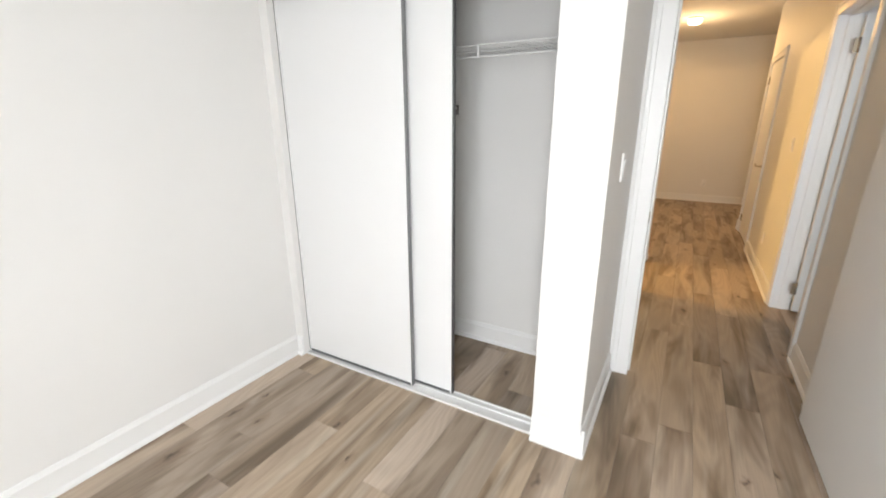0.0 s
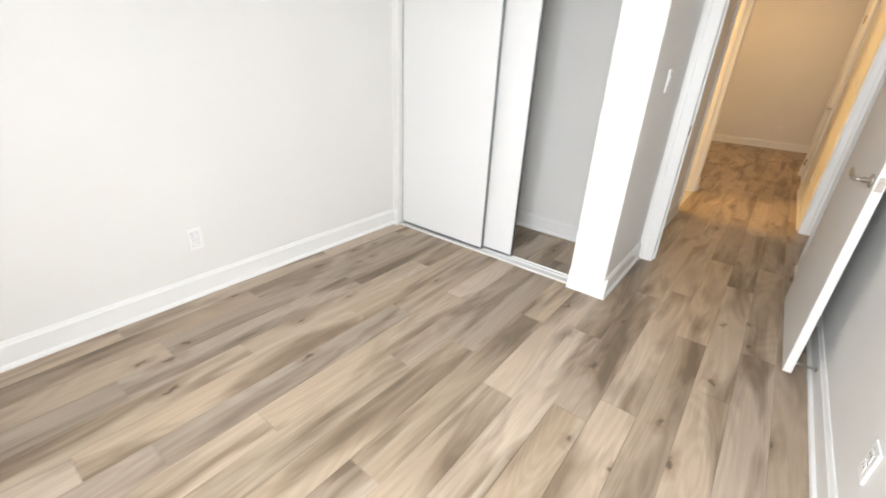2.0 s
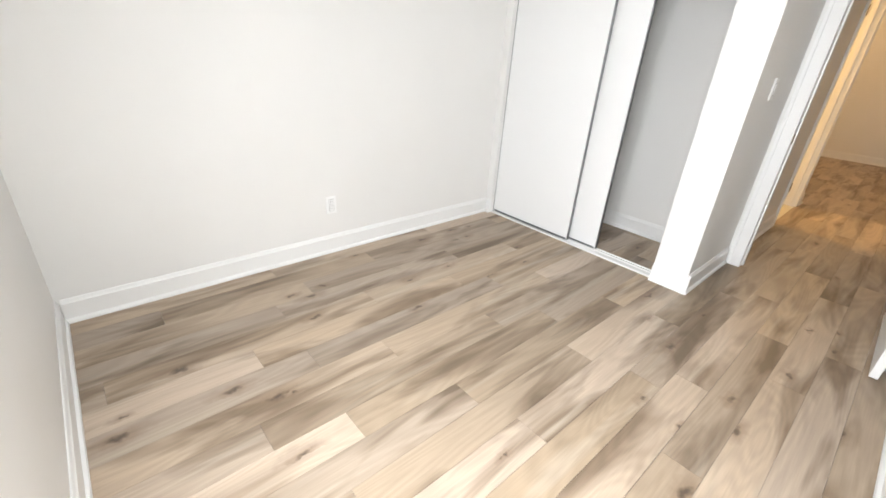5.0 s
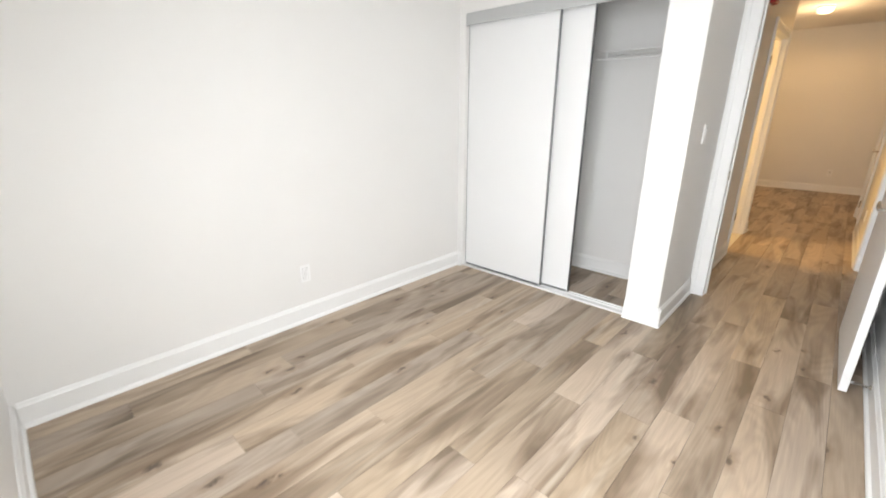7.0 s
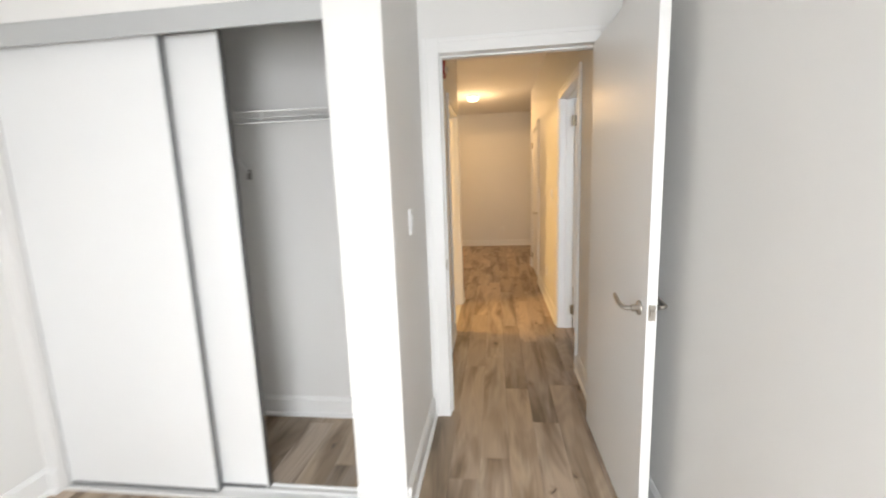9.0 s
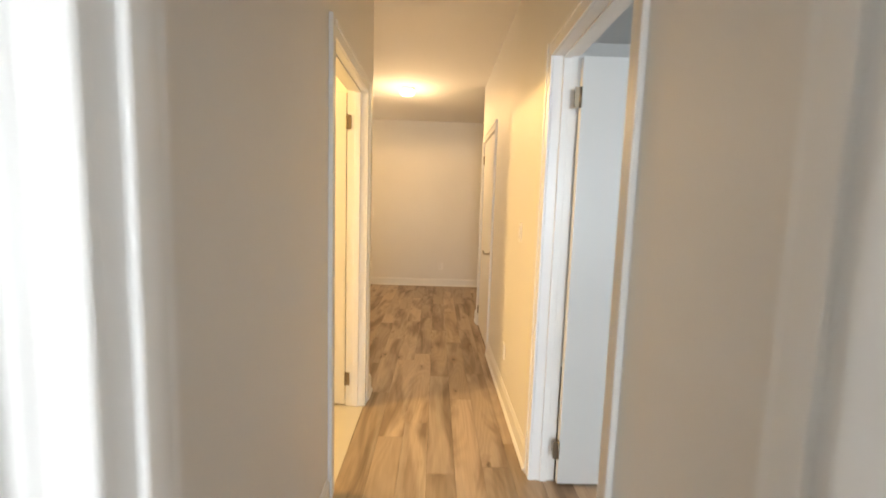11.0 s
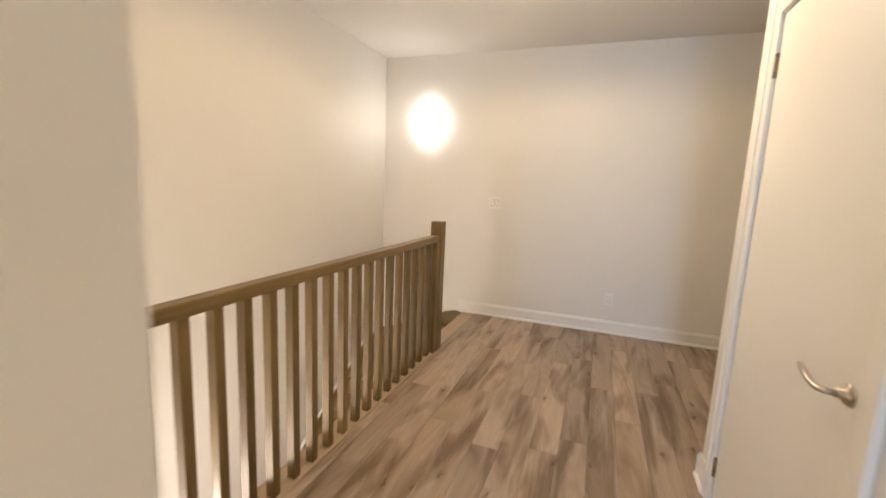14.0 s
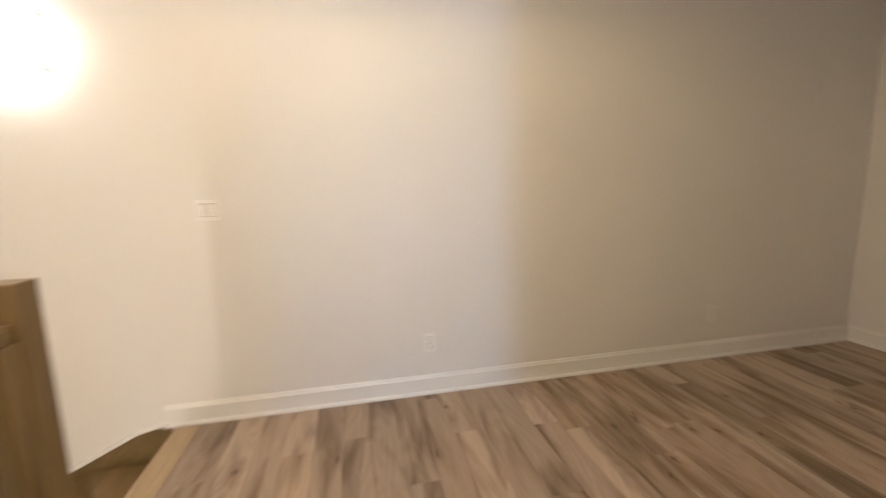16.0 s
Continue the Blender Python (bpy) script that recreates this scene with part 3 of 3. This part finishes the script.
part("back_plate", boxes((-0.24, 0.24, -0.02, 0.0, -0.05, 0.05), bevel=0.005), NICKEL, vl)
for x in (-0.16, 0.0, 0.16):
    part("glass_shade", lathe(bmesh.new(), [(0.0, -0.07), (0.04, -0.07), (0.045, 0.06), (0.0, 0.06)], 24, pose(x, -0.07, 0)), GLOW, vl)

# ---------------- stair rail ----------------
RX = -1.012
rail = thing("stair_railing", pose(RX, 6.4, 0), "stained oak landing railing with square balusters", "railing")
bm = bmesh.new()
box(bm, -0.032, 0.032, -1.47, 1.375, 0.912, 0.963, 0.006)
part("handrail", bm, OAKY, rail, "stained oak handrail")
bm = bmesh.new()
box(bm, -0.047, 0.047, 1.375, 1.47, 0.0, 1.072, 0.004)
part("newel_post", bm, OAK, rail, "square stained oak newel post")
part("newel_block", boxes((-0.040, 0.040, 1.308, 1.3745, 0.0, 0.9115), bevel=0.002), OAK, rail, "stained oak filler against the newel post")
bal = bmesh.new()
box(bal, -0.0205, 0.0205, -0.0205, 0.0205, 0.0, 0.912, 0.002)
first = part("baluster", bal, OAK, rail)
first.location = (0, 5.0554 - 6.4, 0)
for k in range(1, 21):
    b2 = new("baluster", first.data)
    b2.parent = rail
    b2.location = (0, 5.0554 + 0.1294 * k - 6.4, 0)

# ---------------- stairs ----------------
structure("nosing_board", boxes((-1.11, -0.976, 4.932, 8.918, -0.036, -0.0005), bevel=0.006), NOSING, "stained oak nosing board along the stair opening", "nosing")
structure("stairwell_fascia", boxes((-1.085, -0.98, 4.932, 8.918, -0.24, -0.037)), TRIM, "white painted edge of the landing floor", "fascia")
RISE, GO = 0.19, 0.27
PX, PY = -1.085, 8.10
X0, X1 = -2.10, -1.09
st = thing("staircase", pose(0, 0, -2.88), "stained oak winder staircase going down", "staircase")


def prism(poly, z0, z1, bevel=0.004):
    bm = bmesh.new()
    lo = [bm.verts.new((x, y, z0 + 2.88)) for x, y in poly]
    hi = [bm.verts.new((x, y, z1 + 2.88)) for x, y in poly]
    n = len(poly)
    for k in range(n):
        bm.faces.new((lo[k], lo[(k + 1) % n], hi[(k + 1) % n], hi[k]))
    bm.faces.new(list(reversed(lo)))
    bm.faces.new(hi)
    if bevel:
        bmesh.ops.bevel(bm, geom=list(bm.edges), offset=bevel, segments=2, affect="EDGES")
    return bm


YF = 8.92
k60 = (YF - PY) / math.tan(radians(60))
k30 = (PX - X0) * math.tan(radians(30))
winders = [[(PX, PY), (PX, YF), (PX - k60, YF)],
           [(PX, PY), (PX - k60, YF), (X0, YF), (X0, PY + k30)],
           [(PX, PY), (X0, PY + k30), (X0, PY)]]
for i, poly in enumerate(winders):
    z = -RISE * (i + 1)
    part("tread", prism(poly, z - 0.035, z), TREADW, st)
    part("riser", prism(poly, z - 0.30, z - 0.036, 0), OAK, st, "dark stained oak riser")
for i in range(8):
    z = -RISE * (i + 4)
    y1 = PY - GO * i
    part("tread", prism([(X0, y1 - GO - 0.025), (X1 - 0.004, y1 - GO - 0.025), (X1 - 0.004, y1 - 0.002), (X0, y1 - 0.002)], z - 0.035, z), TREADW, st)
    part("riser", prism([(X0, y1 - 0.022), (X1 - 0.004, y1 - 0.022), (X1 - 0.004, y1 - 0.003), (X0, y1 - 0.003)], z + 0.001, z + RISE - 0.036, 0), OAK, st, "dark stained oak riser")


def sloped(pts, face, sign, ax, depth, drop, name, mat, label):
    """A board against a wall whose top follows (along, z) points."""
    bm = bmesh.new()
    rings = []
    for s, z in pts:
        ring = []
        for d, zz in ((0, z - drop), (depth, z - drop), (depth, z), (0, z)):
            w = face + sign * d
            ring.append(bm.verts.new((w, s, zz) if ax == "y" else (s, w, zz)))
        rings.append(ring)
    for a, b in zip(rings, rings[1:]):
        for k in range(4):
            bm.faces.new((a[k], a[(k + 1) % 4], b[(k + 1) % 4], b[k]))
    bm.faces.new(rings[0])
    bm.faces.new(list(reversed(rings[-1])))
    return structure(name, bm, mat, label, "stair skirt")


side = [(8.92, -0.33), (8.545, -0.375), (8.01, -0.69), (7.71, -0.87), (6.4, -1.78), (5.6, -2.34)]
back = [(-2.10, -0.33), (-1.61, -0.172), (-1.30, -0.02), (-1.20, 0.004), (-1.131, 0.006)]
sloped(side, -2.12, 1, "y", 0.016, 0.36, "stair_skirt_side", OAKY, "stained oak skirt board on the stair wall")
sloped([(y, z + 0.022) for y, z in side], -2.12, 1, "y", 0.022, 0.0215, "stair_trim_side", TRIM, "white painted cap moulding over the stair skirt")
sloped(back, 8.94, -1, "x", 0.016, 0.36, "stair_skirt_back", OAKY, "stained oak skirt board on the stair wall")
sloped([(x, z + 0.022) for x, z in back], 8.94, -1, "x", 0.022, 0.0215, "stair_trim_back", TRIM, "white painted cap moulding over the stair skirt")

# ---------------- floors ----------------
REGIONS = [(-1.93, 0.835, -1.30, 1.65), (-1.93, -0.305, 1.65, 2.37), (-0.185, 0.835, 1.65, 2.415), (-0.095, 0.75, 2.415, 2.53),
           (-0.19, 0.775, 2.53, 4.93), (0.775, 0.955, 3.115, 3.965), (0.955, 3.9, -1.30, 5.5), (-0.971, 0.775, 4.93, 6.87), (-0.971, 3.76, 6.87, 8.94)]
slab = structure("floor", boxes((-2.05, 4.02, -1.42, 2.53, -0.24, -0.009), (-0.19, 4.02, 2.53, 5.62, -0.24, -0.009), (-0.98, 4.02, 4.93, 6.755, -0.24, -0.009), (-0.98, 3.88, 6.755, 8.94, -0.24, -0.009)),
                 SUB, "grey-brown oak plank floor with knots", "floor")
structure("floor_bath", boxes((-2.12, -0.19, 2.49, 4.81, -0.2, -0.002)), TILE, "pale tiled bathroom floor", "floor")
PWID, PLEN, GAP = 0.146, 1.22, 0.0006
JOINTS = {4: -0.437, 5: 0.022, 6: -0.66, 7: -0.465, 8: -0.15, 9: -0.785, 10: -0.505, 11: -0.055, 13: 0.012, 14: 0.659}
rng = random.Random(7)
col = 0
x = -0.477 - 11 * PWID
while x < 3.9:
    y = -1.35 - rng.random() * PLEN
    if col in JOINTS:
        y = JOINTS[col] - PLEN * math.ceil((JOINTS[col] + 1.35) / PLEN)
    col += 1
    while y < 9.0:
        bm = bmesh.new()
        for a, b, c, d in REGIONS:
            xa, xb = max(x + GAP, a), min(x + PWID - GAP, b)
            ya, yb = max(y + GAP, c), min(y + PLEN - GAP, d)
            if xb - xa > 0.004 and yb - ya > 0.004:
                box(bm, xa, xb, ya, yb, -0.009, 0.0)
        if bm.verts:
            p = part("plank", bm, FLOORW, slab)
        else:
            bm.free()
        y += PLEN
    x += PWID
